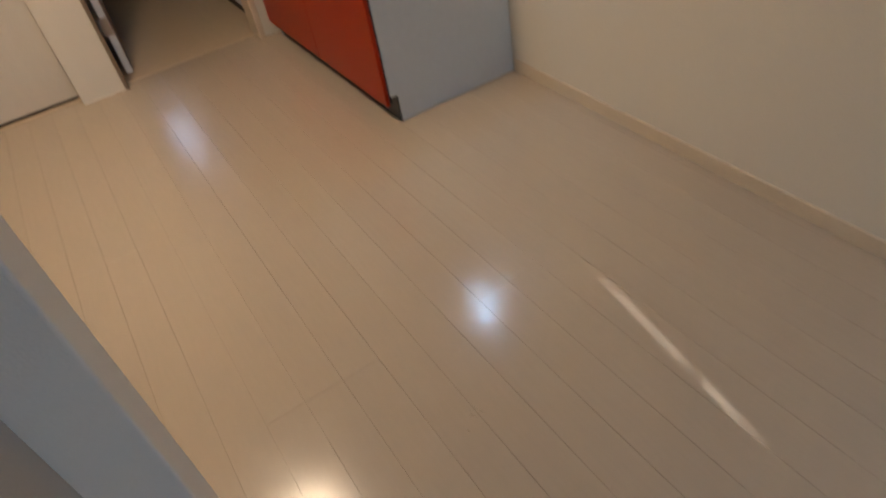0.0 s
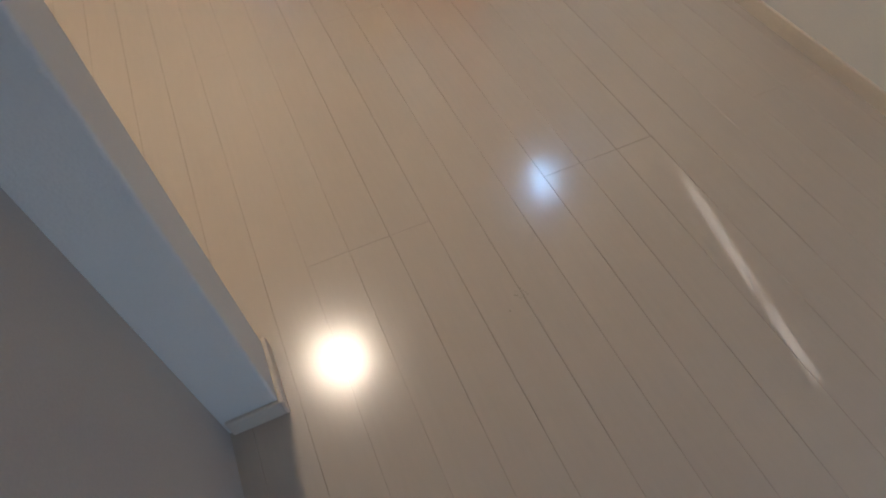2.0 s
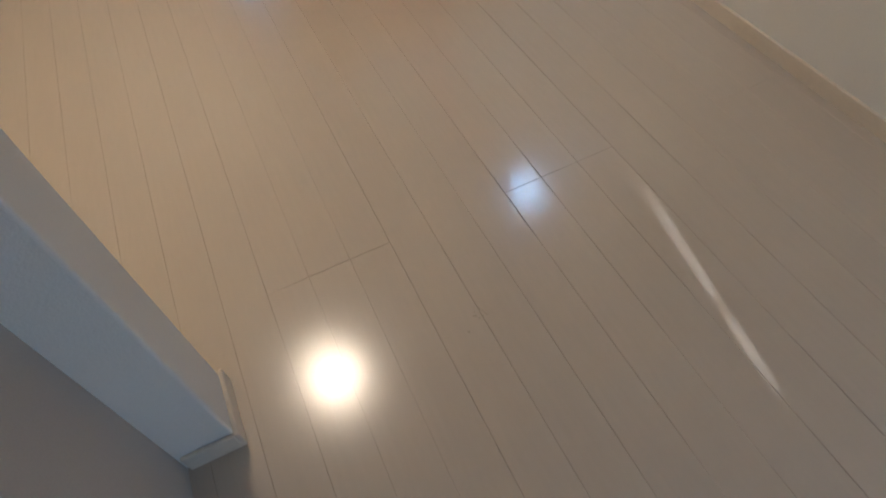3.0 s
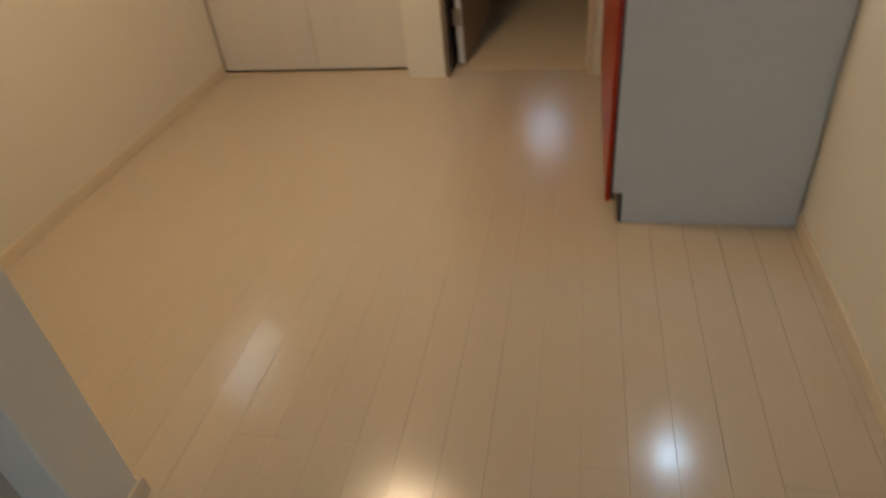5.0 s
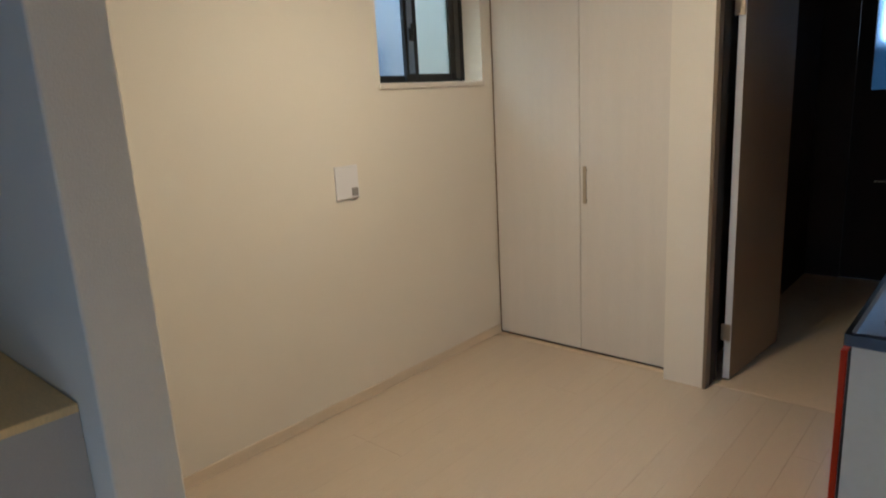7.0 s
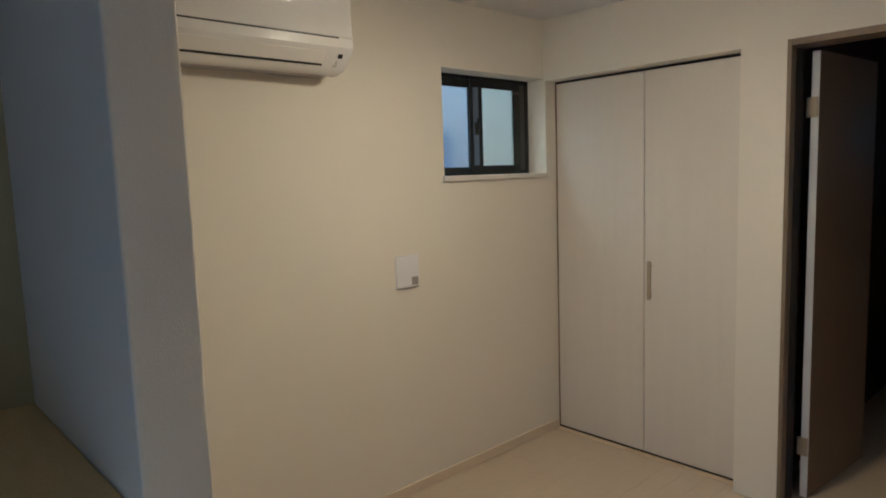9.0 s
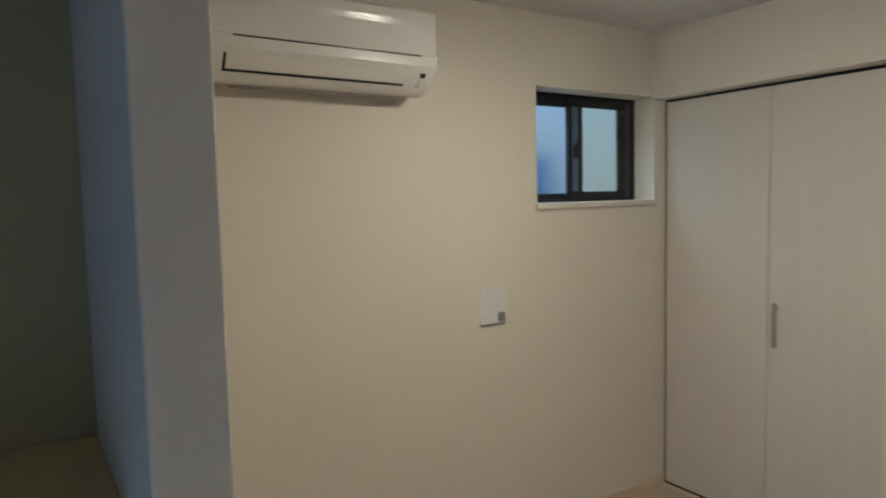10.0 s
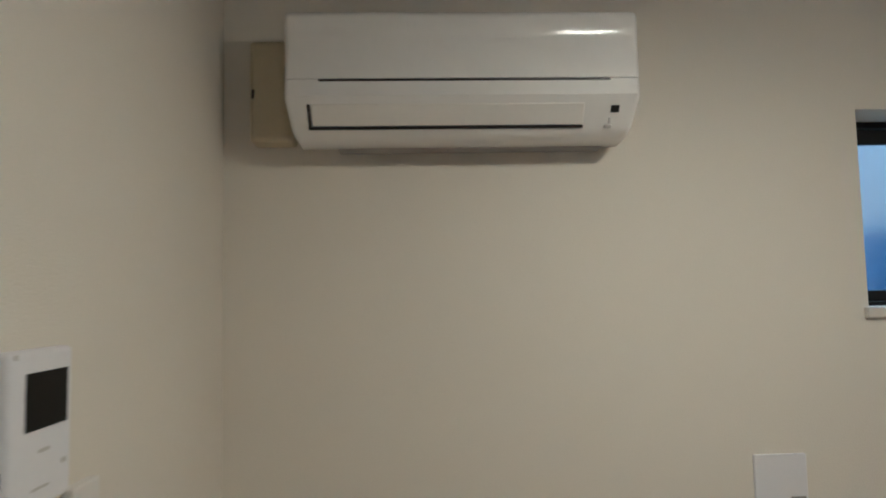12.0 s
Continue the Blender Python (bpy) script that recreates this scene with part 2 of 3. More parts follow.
wall("wall_closet_back", "y", 0.62, 0.08, 0.0, 1.10, 0, H, (), "plain closet back wall")
wall("wall_hall_west", "x", 1.18, -0.08, 0.0, 2.5, 0, H, (), "wall beside the hall, its dimness put into a near-black brown", HALLWALL)
wall("wall_hall_north", "y", 2.22, 0.10, 1.18, W, 0, H, [(1.40, 2.08, 0.0, 1.98)], "wall at the end of the hall, its dimness put into a near-black brown", HALLWALL)
tagged(part("ceiling", box(-0.2, SOUTH - 0.15, H, W + 0.15, 3.2, H + 0.12), CEILING), "pale grey papered ceiling", "ceiling", kind="structure")

floor = tagged(part("floor", box(-0.2, SOUTH - 0.15, -0.12, W + 0.15, -0.035, -0.004), JOINT), "glossy pale beige plank floor with thin joints", "floor", kind="structure")
tagged(part("hall_floor", box(1.10, -0.035, -0.12, W, 3.2, 0.002, 0.001, 1), HALLFLOOR), "pale beige hall floor beyond a threshold", "floor", kind="structure")
tagged(part("closet_floor", box(0.0, -0.034, -0.12, 1.077, 0.7, 0.0), HALLFLOOR), "pale closet floor", "floor", kind="structure")


def skirting(x0, y0, x1, y1, label="low beige skirting board along the wall"):
    tagged(part("baseboard", box(x0, y0, 0.0, x1, y1, 0.052, 0.002, 1), SKIRTING), label, "skirting board", kind="structure")


skirting(0.0, PART_N + 0.009, 0.009, -0.003)
skirting(W - 0.009, SOUTH, W, -1.37)
skirting(0.0, PART_N, PART_E, PART_N + 0.009)
skirting(PART_E, PART_S - 0.009, PART_E + 0.009, PART_N + 0.009, "low beige skirting board at the partition's end")
skirting(0.892, PART_S - 0.009, PART_E, PART_S)

# low half wall beside the partition
half = thing("half_wall", (0.44, -3.25, 0), "low papered half wall with a yellowish wooden cap", "half wall")
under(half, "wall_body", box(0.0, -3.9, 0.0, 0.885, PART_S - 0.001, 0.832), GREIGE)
under(half, "cap", box(0.0, -3.91, 0.832, 0.89, PART_S - 0.001, 0.852, 0.003), CAPWOOD, "yellowish wooden cap board")

# ---- west window ----
win = tagged(new("window_1"), "small sliding window with dark aluminium frame and frosted panes", "window", kind="structure")
win.location = (-0.124, -0.477, 1.505)
Y0, Y1, Z0, Z1 = WIN
XF = -0.124


def frame_rect(parent, name, y0, y1, z0, z1, x0, x1, left, right, low, top, mat, label=""):
    bm = bmesh.new()
    add_box(bm, x0, y0, z0, x1, y0 + left, z1, 0.002, 1)
    add_box(bm, x0, y1 - right, z0, x1, y1, z1, 0.002, 1)
    add_box(bm, x0 + 0.001, y0 + left, z0, x1 - 0.001, y1 - right, z0 + low, 0.002, 1)
    add_box(bm, x0 + 0.001, y0 + left, z1 - top, x1 - 0.001, y1 - right, z1, 0.002, 1)
    return under(parent, name, bm, mat, label)


frame_rect(win, "window_frame", Y0, Y1, Z0, Z1, XF - 0.05, XF, 0.026, 0.026, 0.012, 0.018, ALUMINIUM)
right_sash = frame_rect(win, "sash", -0.550, Y1 - 0.026, Z0 + 0.012, Z1 - 0.016, XF - 0.024, XF - 0.004, 0.092, 0.092, 0.036, 0.040, ALUMINIUM, "dark inner sash")
left_sash = frame_rect(win, "sash", Y0 + 0.026, -0.475, Z0 + 0.012, Z1 - 0.016, XF - 0.046, XF - 0.026, 0.030, 0.06, 0.030, 0.042, ALUMINIUM, "dark outer sash")
under(right_sash, "pane", box(XF - 0.016, -0.460, Z0 + 0.046, XF - 0.012, Y1 - 0.116, Z1 - 0.054), FROST, "pale frosted pane")
under(left_sash, "pane", box(XF - 0.038, Y0 + 0.054, Z0 + 0.040, XF - 0.034, -0.533, Z1 - 0.056), CLEARISH, "bluish frosted pane")
under(right_sash, "stile_face", box(XF - 0.0035, -0.532, Z0 + 0.05, XF + 0.0015, -0.494, Z1 - 0.058), STILE, "bluish grey face of the meeting stile")
under(right_sash, "pull_groove", box(XF - 0.0045, Y1 - 0.116, Z0 + 0.05, XF - 0.003, Y1 - 0.078, Z1 - 0.058), BLACK, "black pull groove")
under(right_sash, "stile_face", box(XF - 0.0035, Y1 - 0.074, Z0 + 0.02, XF + 0.0005, Y1 - 0.036, Z1 - 0.024), BRONZE, "brownish grey outer stile")
latch = under(win, "latch", box(XF + 0.001, -0.527, 1.715, XF + 0.012, -0.497, 1.780, 0.004), BLACK, "black crescent latch")
under(latch, "lever", box(XF + 0.012, -0.520, 1.740, XF + 0.022, -0.509, 1.800, 0.003), BLACK)
under(win, "stopper", box(XF - 0.004, -0.215, 1.943, XF + 0.010, -0.165, 1.953, 0.003), BRONZE, "small grey stopper")
under(win, "window_sill", box(XF, Y0 - 0.012, 1.478, 0.014, Y1, 1.5045, 0.003), CLOSET, "off-white wooden sill board")
tagged(part("backdrop", box(-3.3, -6.0, 2.7, -3.2, 6.0, 9.0), SKYGLOW), "pale hazy sky outside", "backdrop", kind="structure")
tagged(part("backdrop", box(-1.75, -4.0, -0.5, -1.60, 3.0, 2.55), NEIGHBOUR), "pale wall of a neighbouring house outside", "backdrop", kind="structure")
tagged(part("backdrop", box(-1.58, 0.16, -0.5, -1.42, 0.52, 1.83), BLUEHOUSE), "blue-grey sided shed wall outside", "backdrop", kind="structure")

# ---- south window, behind the walk ----
win2 = tagged(new("window_2"), "plain window letting in cool daylight", "window", kind="structure")
win2.location = (2.12, SOUTH, 0.18)
bm = bmesh.new()
for x0, x1, z0, z1 in ((1.77, 1.81, 0.18, 1.13), (2.43, 2.47, 0.18, 1.13), (1.81, 2.43, 0.18, 0.22), (1.81, 2.43, 1.09, 1.13)):
    add_box(bm, x0, SOUTH - 0.018, z0, x1, SOUTH - 0.0005, z1)
under(win2, "window_frame", bm, ALUMINIUM)
under(win2, "pane", box(1.81, SOUTH - 0.012, 0.22, 2.43, SOUTH - 0.008, 1.09), FROST)

# ---- closet ----
closet = thing("closet_door", (0.0, 0.0, 0.0), "pair of closed white folding closet doors with one bar handle", "closet door")
leaf_l = under(closet, "door_leaf", box(0.011, 0.0, 0.012, 0.5555, 0.028, 1.994, 0.003, 2), CLOSET)
leaf_r = under(closet, "door_leaf", box(0.5590, 0.0, 0.012, 1.070, 0.028, 1.994, 0.003, 2), CLOSET)
hb = box(0.585, -0.022, 0.838, 0.605, -0.014, 1.038, 0.003)
add_box(hb, 0.590, -0.016, 0.853, 0.600, 0.001, 0.862)
add_box(hb, 0.590, -0.016, 1.011, 0.600, 0.001, 1.020)
under(leaf_r, "handle", hb, BRASS, "slim dull brass bar handle")
under(closet, "top_rail", box(0.003, 0.004, 1.9945, 1.073, 0.026, 2.006), DARKGAP, "dark top rail")
under(closet, "bottom_rail", box(0.003, 0.004, 0.0005, 1.073, 0.024, 0.011), DARKGAP, "dark floor rail")
under(closet, "side_strip", box(0.0005, 0.003, 0.012, 0.0105, 0.020, 1.994), TAUPE, "thin brown edge strip")

# ---- doorway and open door ----
jamb = tagged(new("door_frame"), "taupe wooden door frame round a dark doorway", "door frame", kind="structure")
jamb.location = (1.6, -0.05, 0)
bm = bmesh.new()
add_box(bm, 1.268, -0.112, 0.0, 1.286, -0.058, 2.012, 0.002, 1)
add_box(bm, 1.286, -0.111, 1.985, 1.958, 0.029, 2.012, 0.002, 1)
under(jamb, "frame_post", bm, TAUPE)
# shade between post and door, painted as a black strip
under(jamb, "rebate_shade", box(1.268, -0.057, 0.0, 1.2855, 0.030, 1.984), DARKGAP, "black strip standing for the shade between frame and door")
# cream shifted to orange: bounce from the red fronts put into the colour
under(jamb, "frame_post", box(1.958, -0.112, 0.0, 1.986, 0.030, 2.012, 0.002, 1), material("cream_post_red_bounce", (0.66, 0.54, 0.40), 0.5, vary=0.05), "cream frame post with the red doors' bounce in its colour")

door = tagged(new("door_1"), "open taupe wooden door swung into the dark hall", "door", kind="structure")
door.location = (1.311, 0.045, 0.0)
door.rotation_euler = (0, 0, radians(-4.5))
bpy.context.view_layer.update()
part("door_leaf", box(0.0, 0.004, 0.010, 0.033, 0.64, 1.975, 0.002, 1), LEAF, door)
part("door_edge", box(0.001, 0.0, 0.012, 0.032, 0.0035, 1.973), EDGEWHITE, door, "pale door edge")
for z in (0.205, 1.70):
    part("hinge", box(-0.016, -0.006, z, 0.030, 0.001, z + 0.085, 0.002, 1), BRASS, door, "dull brass hinge")

# ---- dark hall beyond ----
bath = tagged(new("door_2"), "brown bathroom door with a blue-lit glass panel", "door", kind="structure")
bath.location = (1.74, 2.22, 0.0)
bm = bmesh.new()
for x0, x1, z0, z1 in ((1.405, 1.495, 0.01, 1.975), (1.90, 2.075, 0.01, 1.975), (1.495, 1.90, 0.01, 1.32), (1.495, 1.90, 1.90, 1.975)):
    add_box(bm, x0, 2.225, z0, x1, 2.26, z1)
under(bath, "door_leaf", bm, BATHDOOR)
under(bath, "pane", box(1.495, 2.238, 1.32, 1.90, 2.244, 1.90), CLEARISH, "frosted glass panel")
under(bath, "door_handle", tube([(1.56, 2.225, 0.715), (1.56, 2.185, 0.715), (1.57, 2.18, 0.715), (1.69, 2.18, 0.715)], 0.010), CHROME, "chrome lever handle")
tagged(part("backdrop", box(1.42, 3.03, 1.67, 1.78, 3.045, 2.05), BATHGLOW), "bluish daylight seen through the bathroom glass", "backdrop", kind="structure")

wall("wall_bath_north", "y", 3.05, 0.10, 1.0, W + 0.1, 0, H, (), "blue-tinted bathroom wall", BATHWALL)
vanity = thing("vanity_unit", (2.3, 0.46, 0), "white vanity base with a dark toe recess in the hall", "vanity")
under(vanity, "body", box(2.012, 0.10, 0.055, 2.55, 0.78, 0.78, 0.003), PANELWHITE)
under(vanity, "toe_kick", box(2.022, 0.11, 0.0025, 2.54, 0.77, 0.055), DARKGAP, "dark recessed toe kick")

# ---- kitchen ----
KY0, KY1, KX = -1.36, -0.145, 2.020
kit = thing("kitchen_unit", (2.31, -0.75, 0), "compact kitchen base unit with red fronts and white side panel", "kitchen unit")
bm = extrude_profile([(2.042, 0.111), (2.074, 0.111), (2.074, 0.0), (W - 0.006, 0.0), (W - 0.006, 0.806), (2.042, 0.806)], KY0, KY0 + 0.018)
under(kit, "side_panel", bm, PANELWHITE, "white laminate side panel")
bm = bmesh.new()
add_box(bm, 2.060, KY0 + 0.019, 0.11, W - 0.006, KY1, 0.128)
add_box(bm, W - 0.024, KY0 + 0.019, 0.128, W - 0.006, KY1, 0.806)
add_box(bm, 2.060, KY1 - 0.018, 0.0, W - 0.024, KY1, 0.806)
under(kit, "carcass", bm, PANELWHITE)
under(kit, "toe_kick", box(2.068, KY0 + 0.003, 0.0, 2.082, KY1, 0.109), BLACK, "black recessed toe kick")
for a, b in ((KY0 - 0.002, -0.7531), (-0.7519, KY1 - 0.001)):
    d = under(kit, "door", box(KX, a, 0.080, KX + 0.015, b, 0.790, 0.0015, 1), RED, "glossy orange-red door front")
    under(kit, "gap_strip", box(KX + 0.0155, a + 0.004, 0.085, KX + 0.0275, b - 0.004, 0.79), BLACK, "dark gap behind the front")

CT = 0.835
top = thing("countertop", (2.31, -0.75, 0.808), "stainless steel kitchen worktop with a sink bowl", "worktop")
SX0, SX1, SY0, SY1, SD = 2.085, 2.48, -1.290, -0.700, 0.16


def rounded(x0, y0, x1, y1, r, n=6):
    pts = []
    for cx, cy, a0 in ((x1 - r, y1 - r, 0), (x0 + r, y1 - r, 90), (x0 + r, y0 + r, 180), (x1 - r, y0 + r, 270)):
        for k in range(n + 1):
            a = radians(a0 + 90 * k / n)
            pts.append((cx + r * math.cos(a), cy + r * math.sin(a)))
    return pts


def worktop_mesh():
    """Top plate with a bowl let into it, and a folded-down rim."""
    bm = bmesh.new()
    n = 6
    inner = rounded(SX0, SY0, SX1, SY1, 0.06, n)
    outer = rounded(2.026, KY0 - 0.014, W - 0.002, KY1 + 0.03, 0.004, n)
    lip = rounded(2.038, KY0, W - 0.012, KY1 + 0.02, 0.008, n)
    rows = [[(x, y, CT - 0.028) for x, y in outer], [(x, y, CT) for x, y in outer], [(x, y, CT + 0.002) for x, y in lip],
            [(x, y, CT - 0.004) for x, y in rounded(2.046, KY0 + 0.010, W - 0.022, KY1 + 0.01, 0.01, n)],
            [(x, y, CT - 0.004) for x, y in inner],
            [(x, y, CT - 0.012) for x, y in rounded(SX0 + 0.006, SY0 + 0.006, SX1 - 0.006, SY1 - 0.006, 0.06, n)],
            [(x, y, CT - SD + 0.02) for x, y in rounded(SX0 + 0.02, SY0 + 0.02, SX1 - 0.02, SY1 - 0.02, 0.06, n)],
            [(x, y, CT - SD) for x, y in rounded(SX0 + 0.05, SY0 + 0.05, SX1 - 0.05, SY1 - 0.05, 0.05, n)]]
    rings = [[bm.verts.new(p) for p in row] for row in rows]
    m = len(rings[0])
    for a, b in zip(rings, rings[1:]):
        for k in range(m):
            bm.faces.new((a[k], a[(k + 1) % m], b[(k + 1) % m], b[k]))
    bm.faces.new(rings[-1])
    bmesh.ops.recalc_face_normals(bm, faces=bm.faces)
    return bm


under(top, "worktop", worktop_mesh(), STEEL)
dr = bmesh.new()
bmesh.ops.create_cone(dr, cap_ends=True, segments=24, radius1=0.055, radius2=0.05, depth=0.006, matrix=Matrix.Translation((2.27, -0.99, CT - SD + 0.004)))
under(top, "drain", dr, CHROME, "round drain strainer")
under(top, "upstand", box(W - 0.020, KY0 - 0.012, CT + 0.003, W - 0.003, KY1 + 0.02, CT + 0.05, 0.003), STEEL, "raised steel back edge")
cook = thing("cooktop", (2.3, -0.40, CT - 0.004), "dark built-in cooktop at the end of the worktop", "cooktop")
under(cook, "body", box(2.09, -0.64, CT - 0.003, 2.50, -0.215, CT + 0.022, 0.004), BLACKGLASS)
under(cook, "trim", box(2.08, -0.625, CT + 0.0225, 2.51, -0.205, CT + 0.030, 0.003), STEEL, "steel top plate")
bn = bmesh.new()
bmesh.ops.create_cone(bn, cap_ends=True, segments=24, radius1=0.09, radius2=0.085, depth=0.006, matrix=Matrix.Translation((2.29, -0.40, CT + 0.0335)))
under(cook, "hotplate", bn, BLACK, "round black hotplate")

# white panel added past the cooktop; its colour holds the kitchen light's cool tint
splash = thing("splashback", (2.28, NORTH, 0.84), "added wall panel past the cooktop, the kitchen light's cool tint in its colour", "splashback")
under(splash, "panel", box(1.9875, NORTH - 0.005, 0.84, W - 0.001, NORTH - 0.0005, 2.0, 0.001, 1), PANELCOOL)
under(splash, "edge_trim", box(1.9865, NORTH - 0.0065, 0.84, 1.9874, NORTH - 0.0005, 2.0), EDGEWHITE, "thin white edge strip of the added panel")

# kitchen light on the wall over the worktop
kl = thing("kitchen_light", (W, -1.2, 1.40), "small cool white kitchen light on a wall bracket", "wall lamp")
under(kl, "bracket", box(2.345, -1.265, 1.4335, W, -1.135, 1.455, 0.004), WHITE)
kd = bmesh.new()
bmesh.ops.create_circle(kd, cap_ends=True, segments=32, radius=0.048, matrix=Matrix.Translation((2.40, -1.2, 1.4315)) @ Matrix.Diagonal((1, 1.25, 1, 1)))
under(kl, "diffuser", kd, SPOTGLOW, "glowing cool white diffuser")
kr = bmesh.new()
for y0, y1, x0, x1 in ((-1.262, -1.256, 2.350, 2.450), (-1.144, -1.138, 2.350, 2.450), (-1.256, -1.144, 2.350, 2.355), (-1.256, -1.144, 2.445, 2.450)):
    add_box(kr, x0, y0, 1.412, x1, y1, 1.433)
under(kl, "rim", kr, WHITE, "white lamp rim")

# ---- air conditioner ----
AY0, AY1 = -2.304, -1.506
ac = thing("air_conditioner", (0.0, -1.907, 1.915), "white wall-mounted air conditioner with closed louvre", "air conditioner")
prof = [(0.004, 1.925), (0.004, 2.196), (0.120, 2.196)] + [(0.184 + 0.019 * math.sin(radians(a)), 2.177 + 0.019 * math.cos(radians(a))) for a in range(0, 91, 9)]
prof += [(0.203, 2.160), (0.2022, 2.152), (0.2001, 2.142), (0.1988, 2.136), (0.1985, 2.128), (0.1992, 2.095)]
prof += [(0.203, 2.044), (0.2035, 2.0385), (0.2, 2.038), (0.2, 2.032), (0.2045, 2.0315), (0.2045, 2.000), (0.1995, 1.9925),
         (0.157, 1.934), (0.147, 1.924), (0.132, 1.916), (0.112, 1.912), (0.080, 1.910)]
R_END = 0.013


def ac_body():
    """The section carried along y, drawn in round at both ends."""
    bm = bmesh.new()
    ds = [0.0, 0.001, 0.003, 0.006, 0.009, R_END]
    ys = [(AY0 + d, d) for d in ds] + [(AY1 - d, d) for d in reversed(ds)]
    rings = []
    for y, d in ys:
        cut = R_END - math.sqrt(max(0.0, R_END ** 2 - (R_END - d) ** 2))
        ring = []
        for x, z in prof:
            low = max(0.0, min(1.0, (1.998 - z) / 0.088))
            side = (1 if y < -1.9 else -1) * 0.022 * low ** 3 * (1 - d / 0.4)
            ring.append(bm.verts.new((x - cut * min(1, x / 0.18), y + side, z - 0.35 * cut * (1 if z > 2.15 and x > 0.05 else 0))))
        rings.append(ring)
    n = len(prof)
    for a, b in zip(rings, rings[1:]):
        for k in range(n):
            bm.faces.new((a[k], a[(k + 1) % n], b[(k + 1) % n], b[k]))
    bm.faces.new(rings[0][::-1])
    bm.faces.new(rings[-1])
    bmesh.ops.recalc_face_normals(bm, faces=bm.faces)
    for e in bm.edges:
        e.smooth = len(e.link_faces) == 2 and e.calc_face_angle() < 0.5
    return bm


under(ac, "body", ac_body(), GLOSSWHITE, "", True)
under(ac, "panel_slot", box(0.1995, -2.228, 2.0322, 0.2020, -1.575, 2.0378), BLACK, "thin black slot")
# louvre, tilted with the lower front
lv = bmesh.new()
add_box(lv, -0.003, -2.247, -0.026, 0.003, -1.632, 0.026, 0.002, 1)
louvre = part("louvre", lv, WHITE, ac, "closed white louvre flap")
tilt = Matrix.Translation((0.1775, 0, 1.9630 - 1.915)) @ Matrix.Rotation(radians(33.7), 4, "Y")
louvre.data.transform(Matrix.Translation((0, 1.907, 0)))
louvre.matrix_local = tilt
gap = bmesh.new()
add_box(gap, 0.0005, -2.256, -0.0335, 0.0028, -1.632, -0.0262)
add_box(gap, 0.0005, -2.2555, -0.0262, 0.0028, -2.2485, 0.026)
g = part("louvre_gap", gap, BLACK, ac, "black gap round the louvre")
g.data.transform(Matrix.Translation((0, 1.907, 0)))
g.matrix_local = tilt
for nm, y0, y1, z0, z1, mt, lb in (("receiver_window", -1.572, -1.553, 0.003, 0.020, BLACK, "small black receiver window"), ("indicator", -1.583, -1.566, -0.034, -0.026, PALEMARK, "row of grey indicator marks"), ("indicator", -1.574, -1.569, -0.022, -0.008, PALEMARK, "row of grey indicator marks")):
    o = part(nm, box(0.002, y0, z0, 0.006, y1, z1, 0.001, 1), mt, ac, lb)
    o.data.transform(Matrix.Translation((0, 1.907, 0)))
    o.matrix_local = tilt
under(ac, "mounting_tab", box(0.08, -1.63, 2.195, 0.12, -1.535, 2.212, 0.003), WHITE, "raised tab on the top")
# added grey strip: paints the shade on the unit's underside
under(ac, "underside_shade", box(0.02, -2.20, 1.9095, 0.075, -1.56, 1.913, 0.001), GREYMARK, "grey strip painting the shade on the underside")
pipe = thing("pipe_cover", (0.0, -2.36, 1.93), "ivory plastic pipe cover between air conditioner and partition", "pipe cover")
under(pipe, "cover", box(0.001, -2.412, 1.93, 0.070, -2.3055, 2.180, 0.012, 3), PIPEIVORY)
under(pipe, "seam", box(0.0695, -2.405, 1.95, 0.0712, -2.403, 2.075), OLDWHITE, "brown seam line")
cable = thing("cable", (0.06, -2.40, 2.06), "thin dark cable stub beside the pipe cover", "cable")
under(cable, "cord", tube([(0.060, -2.403, 2.062), (0.074, -2.402, 2.054), (0.0735, -2.403, 2.036)], 0.003, 8), BLACK)

# ---- wall plates ----
sock = thing("wall_socket", (0.0, -1.126, 1.0), "white wall plate with a small aerial outlet", "wall socket")
under(sock, "plate", box(0.0, -1.194, 0.999, 0.009, -1.060, 1.148, 0.003), COOLWHITE)
under(sock, "outlet", box(0.009, -1.105, 1.008, 0.0125, -1.068, 1.045, 0.001, 1), GREYMARK, "grey outlet insert")
# shade below the plate, painted as a thin grey strip
under(sock, "plate_shade", box(0.0, -1.192, 0.9945, 0.0075, -1.062, 0.9985), GREYMARK, "grey strip painting the shade under the plate")

com = thing("intercom", (0.812, PART_N, 1.315), "white video intercom with a dark screen on the partition", "intercom")
F = PART_N + 0.022
under(com, "body", box(0.737, PART_N, 1.312, 0.873, F, 1.500, 0.008, 4), COOLWHITE)
under(com, "screen", box(0.753, F - 0.0005, 1.406, 0.841, F + 0.0015, 1.473), SCREEN, "dark glossy screen")
under(com, "camera_dot", box(0.858, F - 0.0005, 1.490, 0.864, F + 0.001, 1.496), PALEMARK, "small grey dot")
under(com, "side_port", box(0.8725, PART_N + 0.004, 1.352, 0.8745, PART_N + 0.015, 1.370), BLACK, "black side port")
under(com, "button", box(0.790, F - 0.0005, 1.378, 0.812, F + 0.0008, 1.382), PALEMARK, "grey talk mark")
under(com, "button", box(0.752, F - 0.0005, 1.355, 0.762, F + 0.0008, 1.361), PALEMARK, "grey button mark")
under(com, "speaker_slot", box(0.790, F - 0.0005, 1.336, 0.825, F + 0.0008, 1.339), PALEMARK, "grey speaker slot")

